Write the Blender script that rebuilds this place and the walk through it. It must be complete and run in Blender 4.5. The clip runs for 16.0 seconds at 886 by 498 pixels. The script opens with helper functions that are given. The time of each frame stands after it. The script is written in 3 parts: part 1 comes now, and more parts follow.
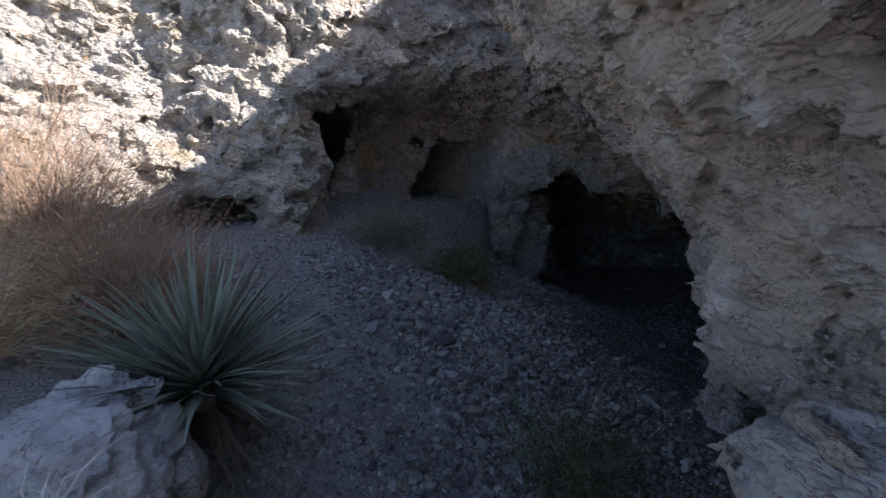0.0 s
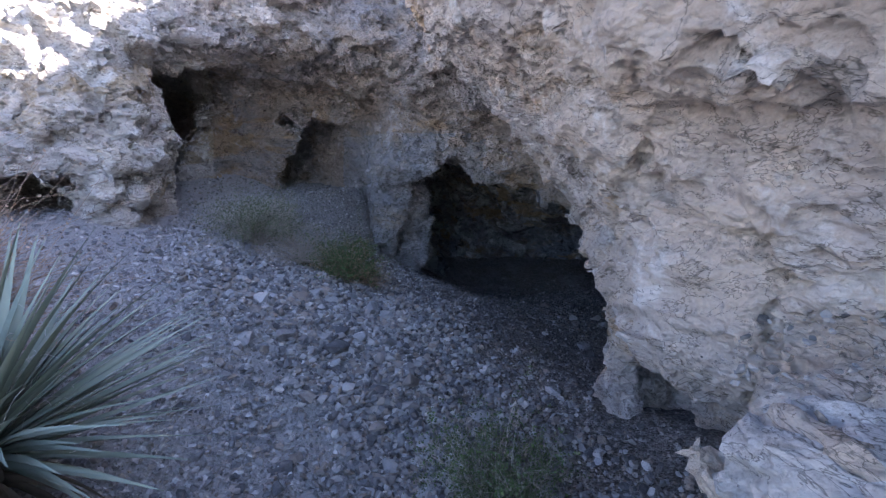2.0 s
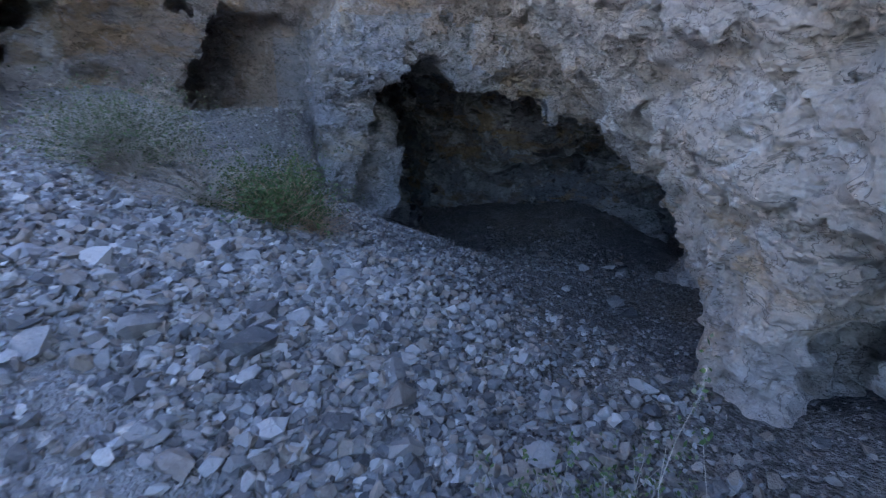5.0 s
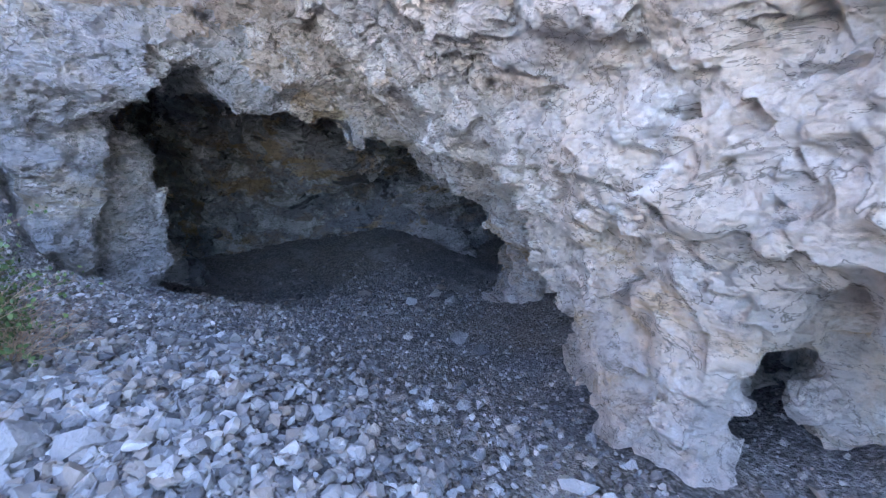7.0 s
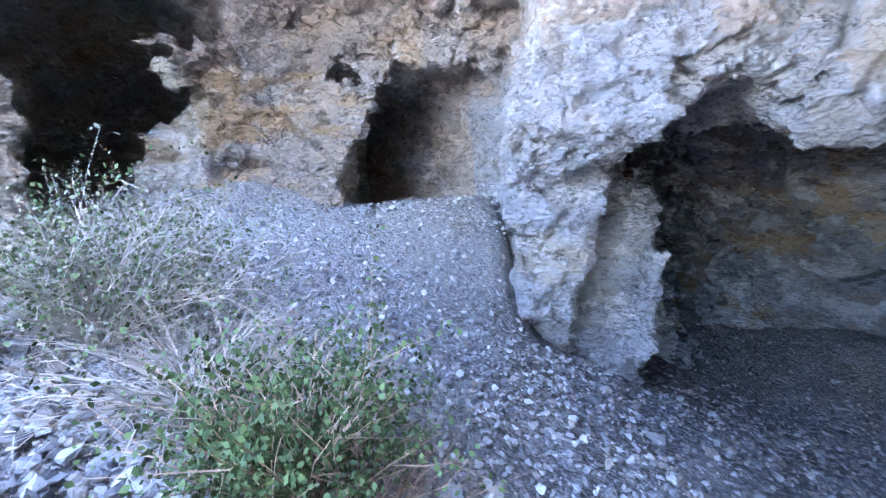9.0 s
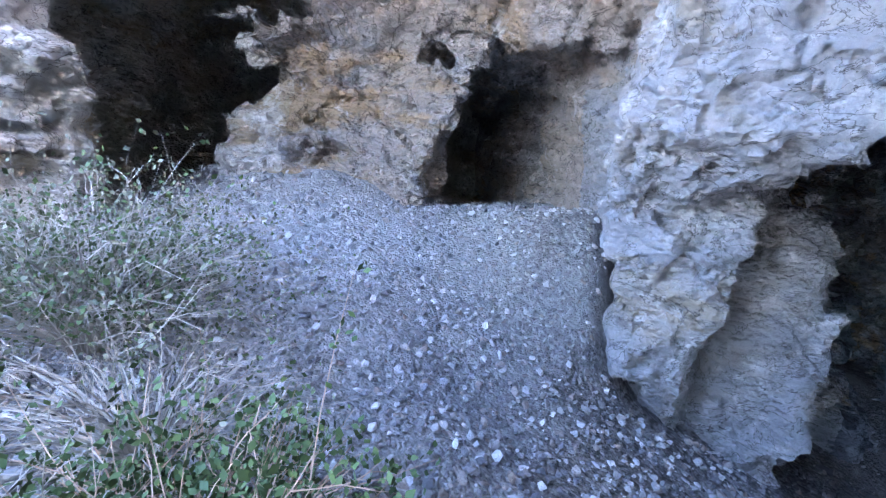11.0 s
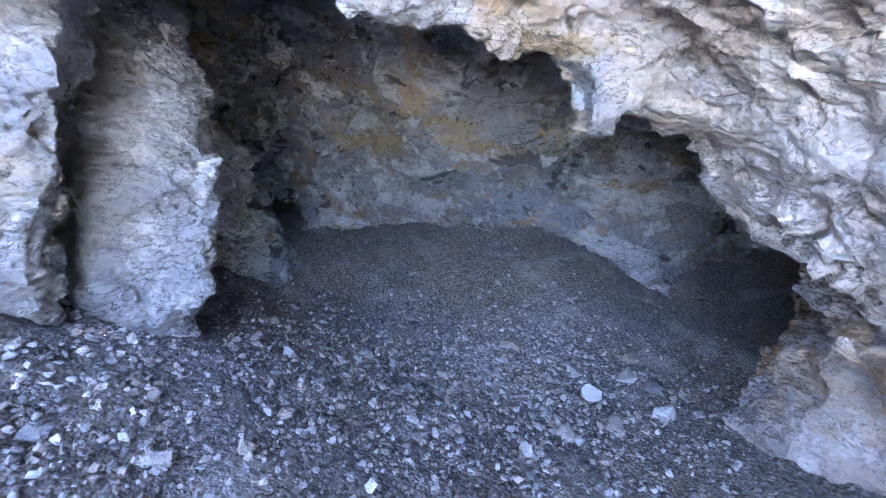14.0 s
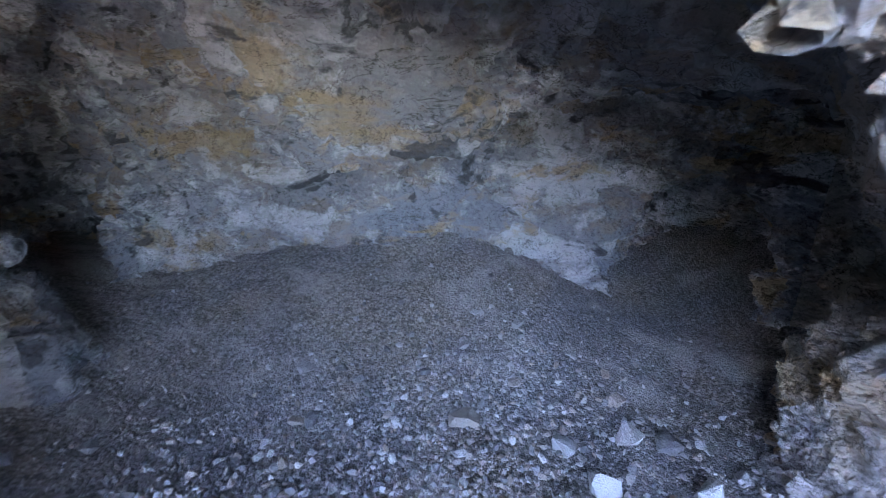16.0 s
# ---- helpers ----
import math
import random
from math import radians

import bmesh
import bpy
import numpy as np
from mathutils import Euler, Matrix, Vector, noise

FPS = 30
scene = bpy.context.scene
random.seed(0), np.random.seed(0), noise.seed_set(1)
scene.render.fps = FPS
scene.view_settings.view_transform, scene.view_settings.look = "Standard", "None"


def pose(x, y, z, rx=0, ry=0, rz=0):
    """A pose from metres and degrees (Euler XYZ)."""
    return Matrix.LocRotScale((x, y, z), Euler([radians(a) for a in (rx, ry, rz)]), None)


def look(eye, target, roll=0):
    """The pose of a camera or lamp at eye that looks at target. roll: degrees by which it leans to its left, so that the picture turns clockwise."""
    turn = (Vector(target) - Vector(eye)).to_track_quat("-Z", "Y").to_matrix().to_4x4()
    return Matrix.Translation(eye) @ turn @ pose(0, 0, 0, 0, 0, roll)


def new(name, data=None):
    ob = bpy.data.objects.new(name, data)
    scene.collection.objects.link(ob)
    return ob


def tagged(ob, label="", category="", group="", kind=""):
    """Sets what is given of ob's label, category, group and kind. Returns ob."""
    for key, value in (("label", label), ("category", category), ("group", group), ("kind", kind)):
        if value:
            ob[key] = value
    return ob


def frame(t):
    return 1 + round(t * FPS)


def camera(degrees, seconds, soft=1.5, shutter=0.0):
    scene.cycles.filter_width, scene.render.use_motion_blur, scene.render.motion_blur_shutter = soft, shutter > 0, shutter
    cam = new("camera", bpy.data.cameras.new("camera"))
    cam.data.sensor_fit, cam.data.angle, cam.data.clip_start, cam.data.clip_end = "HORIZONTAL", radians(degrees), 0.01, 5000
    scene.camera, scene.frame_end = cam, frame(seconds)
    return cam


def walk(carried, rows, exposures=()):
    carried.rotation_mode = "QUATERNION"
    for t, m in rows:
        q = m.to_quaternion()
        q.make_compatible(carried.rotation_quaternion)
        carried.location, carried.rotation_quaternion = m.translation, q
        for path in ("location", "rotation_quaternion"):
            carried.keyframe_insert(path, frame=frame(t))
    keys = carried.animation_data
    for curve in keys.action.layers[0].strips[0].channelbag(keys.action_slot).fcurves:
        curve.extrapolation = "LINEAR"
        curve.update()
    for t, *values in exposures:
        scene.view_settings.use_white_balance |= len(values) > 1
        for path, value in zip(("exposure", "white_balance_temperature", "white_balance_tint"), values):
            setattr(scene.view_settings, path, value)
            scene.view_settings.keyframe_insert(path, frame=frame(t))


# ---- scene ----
cam = camera(87.8, 16.0, soft=1.25, shutter=0.2)
PATH = [
    (0, (-0.004, 0.059, 1.98), (0.02, 2.523, 1.556), -0.9),
    (0.5, (-0.176, 0.336, 1.945), (0.158, 2.781, 1.545), -2.3),
    (1, (-0.238, 0.373, 1.947), (0.342, 2.773, 1.56), -2.8),
    (1.5, (-0.24, 0.48, 1.914), (0.503, 2.834, 1.514), -1.4),
    (2, (-0.196, 0.577, 1.868), (0.538, 2.924, 1.415), 1.0),
    (2.5, (-0.203, 0.782, 1.802), (0.38, 3.153, 1.265), 2.6),
    (3, (-0.184, 1.009, 1.651), (0.286, 3.384, 1.029), 2.8),
    (3.5, (0.069, 1.007, 1.417), (0.458, 3.389, 0.768), 1.9),
    (4, (0.149, 1.093, 1.442), (0.533, 3.477, 0.795), 0.6),
    (4.5, (0.093, 1.703, 1.255), (0.673, 4.051, 0.622), -0.3),
    (5, (0.139, 2.294, 1.242), (1.046, 4.53, 0.589), -1.2),
    (5.2, (0.161, 2.44, 1.236), (1.221, 4.603, 0.568), -1.5),
    (7.3, (0.537, 3.372, 1.252), (2.352, 4.996, 0.691), -4.1),
    (7.5, (0.612, 3.546, 1.23), (2.368, 5.252, 0.726), -4.7),
    (8, (0.778, 3.89, 1.336), (2.224, 5.884, 0.905), -5.8),
    (8.5, (0.962, 4.3, 1.35), (1.536, 6.716, 1.066), -5.9),
    (9, (0.931, 4.596, 1.395), (0.523, 7.053, 1.168), -3.1),
    (11.3, (1.073, 5.259, 1.512), (0.022, 7.512, 1.248), 2.0),
    (11.5, (1.022, 5.291, 1.492), (-0.03, 7.549, 1.281), 1.6),
    (12, (1.114, 5.317, 1.493), (0.274, 7.66, 1.255), 2.1),
    (12.5, (1.268, 5.313, 1.464), (1.115, 7.772, 1.039), 2.0),
    (13, (1.474, 5.203, 1.387), (2.083, 7.547, 0.766), 1.7),
    (13.5, (1.594, 5.259, 1.354), (2.699, 7.373, 0.606), 2.4),
    (14, (1.7, 5.518, 1.341), (3.003, 7.499, 0.547), 3.1),
    (14.5, (1.826, 5.685, 1.406), (3.157, 7.649, 0.617), 3.6),
    (15, (1.952, 5.893, 1.286), (3.361, 7.8, 0.492), 3.5),
    (15.5, (2.11, 6.362, 1.167), (3.69, 8.127, 0.366), 2.6),
    (16, (2.419, 6.854, 1.134), (4.216, 8.394, 0.33), 0.5),
]
EXPOSURES = [(0, 1.2, 6250, 18), (0.6, 1.4, 6200, 17), (1.5, 2.95, 6150, 25), (2.5, 3.12, 5900, 22), (3.5, 3.03, 5600, 17), (5, 3.5, 5650, 18), (7.4, 5.1, 6100, 22),
             (8.5, 5.47, 5950, 23), (9, 5.85, 5900, 22), (11.5, 5.45, 5700, 21), (12, 5.05, 5600, 20), (12.5, 5.45, 5750, 19), (13.3, 6.3, 6000, 24), (14.5, 6.85, 6350, 27), (15.5, 6.9, 6300, 26), (16, 7.05, 6450, 26)]
walk(cam, [(t, look(eye, target, roll)) for t, eye, target, roll in PATH], EXPOSURES)

# ---- light: clear sky, low sun over the ridge on the right ----
SUN_TO = Vector((0.82, -0.12, 0.70)).normalized()
world = bpy.data.worlds.new("sky")
scene.world = world
world.use_nodes = True
wn = world.node_tree
sky = wn.nodes.new("ShaderNodeTexSky")
sky.sky_type, sky.sun_disc = "NISHITA", False
sky.sun_elevation = math.asin(SUN_TO.z)
sky.sun_rotation = math.atan2(SUN_TO.x, SUN_TO.y)
wn.links.new(sky.outputs[0], wn.nodes["Background"].inputs[0])
wn.nodes["Background"].inputs[1].default_value = 0.10
sun = new("sun", bpy.data.lights.new("sun", "SUN"))
sun.data.energy, sun.data.angle, sun.data.color = 5.0, radians(0.53), (1.0, 0.94, 0.84)
sun.matrix_world = look((20 * SUN_TO.x, 20 * SUN_TO.y, 20 * SUN_TO.z), (0, 0, 0))


# ---- materials ----
class Mat:
    """A small builder of node materials in world coordinates."""

    def __init__(self, name, rough=0.9):
        self.m = bpy.data.materials.new(name)
        self.m.use_nodes = True
        self.t = self.m.node_tree
        self.b = self.t.nodes["Principled BSDF"]
        self.b.inputs["Roughness"].default_value = rough
        self.b.inputs["Specular IOR Level"].default_value = 0.25
        self.geo = self.t.nodes.new("ShaderNodeNewGeometry")

    def put(self, socket, value):
        if hasattr(value, "is_output"):
            self.t.links.new(value, socket)
        else:
            socket.default_value = value

    def spot(self, scale=(1, 1, 1), turn=(0, 0, 0)):
        n = self.t.nodes.new("ShaderNodeMapping")
        n.inputs["Scale"].default_value, n.inputs["Rotation"].default_value = scale, turn
        self.t.links.new(self.geo.outputs["Position"], n.inputs["Vector"])
        return n.outputs[0]

    def noise(self, scale, detail=6, rough=0.6, at=None, distort=0.0):
        n = self.t.nodes.new("ShaderNodeTexNoise")
        n.inputs["Scale"].default_value, n.inputs["Detail"].default_value = scale, detail
        n.inputs["Roughness"].default_value, n.inputs["Distortion"].default_value = rough, distort
        self.t.links.new(at or self.geo.outputs["Position"], n.inputs["Vector"])
        return n.outputs["Fac"]

    def cells(self, scale, feature="F1", at=None, out="Distance"):
        n = self.t.nodes.new("ShaderNodeTexVoronoi")
        n.feature = feature
        n.inputs["Scale"].default_value = scale
        self.t.links.new(at or self.geo.outputs["Position"], n.inputs["Vector"])
        return n.outputs[out]

    def span(self, value, a, b, c=0.0, d=1.0):
        n = self.t.nodes.new("ShaderNodeMapRange")
        for i, v in enumerate((value, a, b, c, d)):
            self.put(n.inputs[i], v)
        return n.outputs[0]

    def math(self, op, a, b=0.0):
        n = self.t.nodes.new("ShaderNodeMath")
        n.operation = op
        self.put(n.inputs[0], a), self.put(n.inputs[1], b)
        return n.outputs[0]

    def mix(self, f, a, b, blend="MIX"):
        n = self.t.nodes.new("ShaderNodeMix")
        n.data_type, n.blend_type = "RGBA", blend
        self.put(n.inputs[0], f)
        for i, v in ((6, a), (7, b)):
            self.put(n.inputs[i], (*v, 1) if isinstance(v, tuple) else v)
        return n.outputs[2]

    def random(self):
        n = self.t.nodes.new("ShaderNodeObjectInfo")
        return n.outputs["Random"]

    def island(self):
        return self.geo.outputs["Random Per Island"]

    def done(self, colour, height=None, strength=0.5, distance=0.05):
        self.put(self.b.inputs["Base Color"], (*colour, 1) if isinstance(colour, tuple) else colour)
        if height is not None:
            n = self.t.nodes.new("ShaderNodeBump")
            n.inputs["Strength"].default_value, n.inputs["Distance"].default_value = strength, distance
            self.t.links.new(height, n.inputs["Height"])
            self.t.links.new(n.outputs[0], self.b.inputs["Normal"])
        return self.m


def rock_material(name, grey, tan, pale, ochre, warm, veins=0.0):
    k = Mat(name, 0.92)
    bands = k.spot((0.85, 0.8, 1.5), (0.25, -0.45, 0.3))
    slant = k.spot((1.0, 0.9, 1.6), (0.25, -0.45, 0.3))
    big, mid = k.noise(0.55, 5, 0.62, distort=0.4), k.noise(1.7, 7, 0.66, bands, 0.3)
    fine, grit = k.noise(15, 7, 0.72), k.noise(75, 4, 0.7)
    lumps, chips = k.cells(9, "F1"), k.cells(24, "F1", slant)
    col = k.mix(k.span(big, 0.42, 0.60), grey, k.mix(warm, grey, tan))
    col = k.mix(k.math("MULTIPLY", k.span(mid, 0.50, 0.60), 0.7), col, tan)
    col = k.mix(k.math("MULTIPLY", k.span(k.noise(0.8, 6, 0.66, bands, 0.5), 0.56, 0.64), 0.75), col, ochre)
    col = k.mix(k.math("MULTIPLY", k.span(k.noise(2.6, 7, 0.72), 0.54, 0.63), 0.8), col, pale)
    if veins:
        col = k.mix(k.math("MULTIPLY", k.span(k.noise(1.0, 5, 0.6, slant, 0.8), 0.52, 0.60), veins), col, pale)
        col = k.mix(k.math("MULTIPLY", k.span(k.noise(0.8, 5, 0.62, slant, 0.9), 0.56, 0.63), veins), col, ochre)
        col = k.mix(k.math("MULTIPLY", k.span(k.noise(1.5, 6, 0.62, slant, 1.0), 0.42, 0.37), veins), col, tuple(v * 0.22 for v in grey))
    for scale, width, at in ((1.2, 0.006, slant), (2.9, 0.007, slant)):
        split = k.math("ABSOLUTE", k.math("SUBTRACT", k.noise(scale, 6, 0.62, at, 0.5), 0.5))
        col = k.mix(k.span(split, width, 0.0, 0.0, 0.75), col, tuple(v * 0.16 for v in tan))
    col = k.mix(k.math("MULTIPLY", k.span(fine, 0.44, 0.33), 0.55), col, tuple(v * 0.34 for v in grey))
    col = k.mix(k.math("MULTIPLY", k.span(k.noise(4.2, 8, 0.75, slant), 0.43, 0.34), 0.65), col, tuple(v * 0.34 for v in tan))
    col = k.mix(0.4, col, k.mix(grit, (0.2, 0.2, 0.2), (0.8, 0.8, 0.8)), "OVERLAY")
    h = k.math("ADD", k.noise(7, 10, 0.74), k.math("MULTIPLY", k.span(lumps, 0, 0.7), -0.28))
    h = k.math("ADD", h, k.math("MULTIPLY", k.span(chips, 0, 0.7), -0.28))
    h = k.math("ADD", h, k.math("MULTIPLY", k.noise(40, 5, 0.75), 0.22))
    return k.done(col, h, 1.0, 0.095)


# rock colours carry some light: alcove rock darkened, sunlit cliff rock brightened
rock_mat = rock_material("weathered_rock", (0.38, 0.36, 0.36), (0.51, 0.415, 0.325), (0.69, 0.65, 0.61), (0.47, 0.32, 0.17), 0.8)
cliff_mat = rock_material("pale_rock_sun_lifted", (0.60, 0.56, 0.51), (0.66, 0.59, 0.48), (0.84, 0.81, 0.75), (0.46, 0.35, 0.20), 0.4)
# pale tan rock, lifted and warmed further in place of bounced sunlight
buttress_mat = rock_material("tan_rock_bounce_lifted", (0.63, 0.58, 0.55), (0.76, 0.64, 0.52), (0.90, 0.87, 0.84), (0.62, 0.43, 0.24), 0.6)
# cave rock is darkened in its colour to deepen the cave's shade
shaded_cave_mat = rock_material("cave_rock_shade_toned", (0.245, 0.27, 0.305), (0.30, 0.255, 0.205), (0.54, 0.55, 0.57), (0.38, 0.28, 0.16), 0.3, 0.8)
pillar_mat = rock_material("blue_grey_rock", (0.40, 0.405, 0.43), (0.48, 0.44, 0.39), (0.72, 0.71, 0.70), (0.44, 0.36, 0.26), 0.35)
pale_mat = rock_material("pale_blue_grey_rock", (0.72, 0.72, 0.75), (0.74, 0.70, 0.66), (0.88, 0.87, 0.86), (0.60, 0.50, 0.38), 0.3)


def ground_material():
    k = Mat("gravel_ground", 0.95)
    big, mid, fine = k.noise(0.8, 5, 0.6), k.noise(7, 6, 0.7), k.noise(70, 5, 0.7)
    grains = k.cells(55, "F1", out="Color")
    col = k.mix(k.span(big, 0.4, 0.62), (0.215, 0.215, 0.225), (0.265, 0.24, 0.21))
    col = k.mix(k.math("MULTIPLY", k.span(mid, 0.5, 0.7), 0.5), col, (0.38, 0.37, 0.36))
    col = k.mix(k.math("MULTIPLY", k.span(mid, 0.45, 0.25), 0.6), col, (0.13, 0.12, 0.115))
    sep = k.t.nodes.new("ShaderNodeSeparateColor")
    k.t.links.new(grains, sep.inputs[0])
    col = k.mix(0.6, col, k.mix(sep.outputs[0], (0.12, 0.12, 0.12), (0.88, 0.88, 0.88)), "OVERLAY")
    # gaps between the grains get their shade as dark colour
    col = k.mix(k.span(k.cells(34), 0.45, 0.8, 0.0, 0.6), col, (0.08, 0.075, 0.075))
    h = k.math("ADD", k.math("MULTIPLY", k.noise(16, 9, 0.78), 1.1), k.math("ADD", k.math("MULTIPLY", k.cells(34), -1.0), k.math("MULTIPLY", k.cells(80), -0.8)))
    h = k.math("ADD", h, k.math("MULTIPLY", fine, 0.4))
    col = k.mix(k.math("MULTIPLY", k.span(k.noise(1.9, 5, 0.65), 0.52, 0.66), 0.7), col, (0.40, 0.385, 0.37))
    col = k.mix(0.45, col, k.mix(k.noise(24, 6, 0.8), (0.1, 0.1, 0.1), (0.9, 0.9, 0.9)), "OVERLAY")
    place = k.t.nodes.new("ShaderNodeSeparateXYZ")
    k.t.links.new(k.geo.outputs["Position"], place.inputs[0])
    # the ground is paler on the upper slope, darker gravel towards the cave
    upper = k.span(k.math("ADD", place.outputs[0], k.math("MULTIPLY", k.noise(1.3, 5, 0.7), 1.2)), 1.5, 0.2, 0.0, 0.85)
    col = k.mix(upper, col, k.mix(k.noise(18, 7, 0.8), (0.32, 0.315, 0.31), (0.66, 0.65, 0.64)))
    return k.done(col, h, 0.9, 0.05)


ground_mat = ground_material()


def stone_material(name, joined, lift=1.0):
    k = Mat(name, 0.9)
    r = k.island() if joined else k.random()
    n, f = k.noise(14, 6, 0.7), k.noise(80, 4, 0.7)
    col = k.mix(k.math("POWER", r, 1.3), tuple(lift * v for v in (0.10, 0.10, 0.105)), tuple(min(0.7, lift * v) for v in (0.42, 0.415, 0.41)))
    col = k.mix(k.span(k.math("FRACT", k.math("MULTIPLY", r, 7.31)), 0.6, 1.0), col, (0.30, 0.255, 0.215))
    col = k.mix(k.span(k.math("FRACT", k.math("MULTIPLY", r, 13.7)), 0.93, 1.0), col, (0.56, 0.545, 0.52))
    col = k.mix(k.math("MULTIPLY", k.span(n, 0.5, 0.75), 0.5), col, (0.46, 0.44, 0.42))
    col = k.mix(0.3, col, k.mix(f, (0.2, 0.2, 0.2), (0.8, 0.8, 0.8)), "OVERLAY")
    return k.done(col, k.math("ADD", n, k.math("MULTIPLY", f, 0.4)), 0.8, 0.03)


stone_mat, rubble_mat, gravel_mat = stone_material("stone", False), stone_material("rubble", True), stone_material("pale_gravel", True, 1.55)


def leaf_material(name, a, b, joined=True, rough=0.6):
    k = Mat(name, rough)
    r = k.island() if joined else k.random()
    col = k.mix(r, a, b)
    col = k.mix(k.math("MULTIPLY", k.span(k.noise(25, 3, 0.6), 0.5, 0.7), 0.4), col, tuple(min(1, v * 1.6) for v in a))
    return k.done(col)


yucca_mat = leaf_material("yucca_leaf", (0.155, 0.185, 0.145), (0.265, 0.30, 0.235), False, 0.5)
dead_yucca_mat = leaf_material("dead_yucca_leaf", (0.15, 0.12, 0.085), (0.09, 0.075, 0.055), False)
green_mat = leaf_material("green_leaf", (0.04, 0.07, 0.025), (0.09, 0.13, 0.045))
sage_mat = leaf_material("sage_leaf", (0.10, 0.11, 0.07), (0.19, 0.185, 0.125))
twig_mat = leaf_material("dry_twig", (0.30, 0.26, 0.22), (0.46, 0.42, 0.37))
brown_mat = leaf_material("brown_twig", (0.25, 0.165, 0.115), (0.50, 0.36, 0.26))
straw_mat = leaf_material("straw", (0.42, 0.33, 0.18), (0.58, 0.47, 0.28))
white_twig_mat = leaf_material("bleached_twig", (0.55, 0.52, 0.48), (0.66, 0.63, 0.60))


# ---- helpers for meshes ----
def mesh_of(name, verts, faces, mat, smooth=False):
    """A mesh from arrays of corners and of equal-sided faces."""
    v, f = np.asarray(verts, np.float32), np.asarray(faces, np.int32)
    me = bpy.data.meshes.new(name)
    n, k = f.shape
    me.vertices.add(len(v)), me.loops.add(n * k), me.polygons.add(n)
    me.vertices.foreach_set("co", v.ravel())
    me.loops.foreach_set("vertex_index", f.ravel())
    me.polygons.foreach_set("loop_start", np.arange(0, n * k, k, dtype=np.int32))
    me.polygons.foreach_set("use_smooth", np.full(n, smooth))
    me.update(calc_edges=True)
    me.validate()
    me.materials.append(mat)
    return me


RNG = np.random.default_rng(7)
LATTICE = RNG.random(65536).astype(np.float32)


def value_noise(p, seed=0):
    """Smooth noise from -1 to 1 at rows of points."""
    i = np.floor(p).astype(np.int64)
    f = (p - i).astype(np.float32)
    f = f * f * (3 - 2 * f)
    out = np.zeros(len(p), np.float32)
    for dx in (0, 1):
        wx = f[:, 0] if dx else 1 - f[:, 0]
        for dy in (0, 1):
            wy = f[:, 1] if dy else 1 - f[:, 1]
            for dz in (0, 1):
                wz = f[:, 2] if dz else 1 - f[:, 2]
                h = ((i[:, 0] + dx) * 73856093 ^ (i[:, 1] + dy) * 19349663 ^ (i[:, 2] + dz) * 83492791 ^ seed * 2654435) & 65535
                out += wx * wy * wz * LATTICE[h]
    return out * 2 - 1


def facet_noise(p, seed=0):
    """Chiselled facets: every cell of a jittered lattice has a tilted plane of its own."""
    base = np.floor(p).astype(np.int64)
    best = np.full(len(p), 9e9, np.float32)
    out = np.zeros(len(p), np.float32)
    for dx in (-1, 0, 1):
        for dy in (-1, 0, 1):
            for dz in (-1, 0, 1):
                c = base + (dx, dy, dz)
                h = (c[:, 0] * 73856093 ^ c[:, 1] * 19349663 ^ c[:, 2] * 83492791 ^ seed * 2654435) & 65535
                q = [LATTICE[(h * k + s) & 65535] for k, s in ((1, 0), (3, 17), (5, 91), (7, 33), (11, 5), (13, 71), (17, 29))]
                d = p - c - np.stack(q[:3], 1)
                r = (d * d).sum(1)
                near = r < best
                plane = d[:, 0] * (q[3] - 0.5) + d[:, 1] * (q[4] - 0.5) + d[:, 2] * (q[5] - 0.5) + (q[6] - 0.5) * 0.5
                out = np.where(near, plane, out)
                best = np.minimum(best, r)
    return out * 1.6


# ---- the lie of the ground: soft mounds and hollows (x, y, height) on one width ----
MOUNDS = [(4.75, 8.0, -0.5), (-1.5, 8.0, 0.54), (3.5, 11.75, -0.11), (3.5, 4.25, -0.4), (8.5, 9.25, -0.45), (-2.75, 5.5, 0.83),
          (1.0, 1.75, -0.3), (-4.0, 1.75, 0.84), (3.5, 8.0, -0.13), (3.5, 14.25, -0.76), (-1.5, 9.25, 0.64), (1.0, -0.75, 0.49),
          (6.0, 9.25, -0.13), (6.0, 5.5, -0.21), (3.5, 10.5, -0.45), (-2.75, 6.75, -0.05), (6.0, 13.0, -0.45), (-0.25, 3.0, -0.34),
          (-1.5, 4.25, 0.39), (6.0, 6.75, -0.61), (3.5, 5.5, -0.59), (-0.25, 8.0, 0.36), (3.5, 9.25, -0.44), (2.25, 8.0, -0.3),
          (7.25, 8.0, -0.62), (4.75, 11.75, -0.47), (1.0, 5.5, 0.1), (1.0, 3.0, -0.19), (-2.75, 9.25, 0.32), (8.5, 8.0, -0.41)]


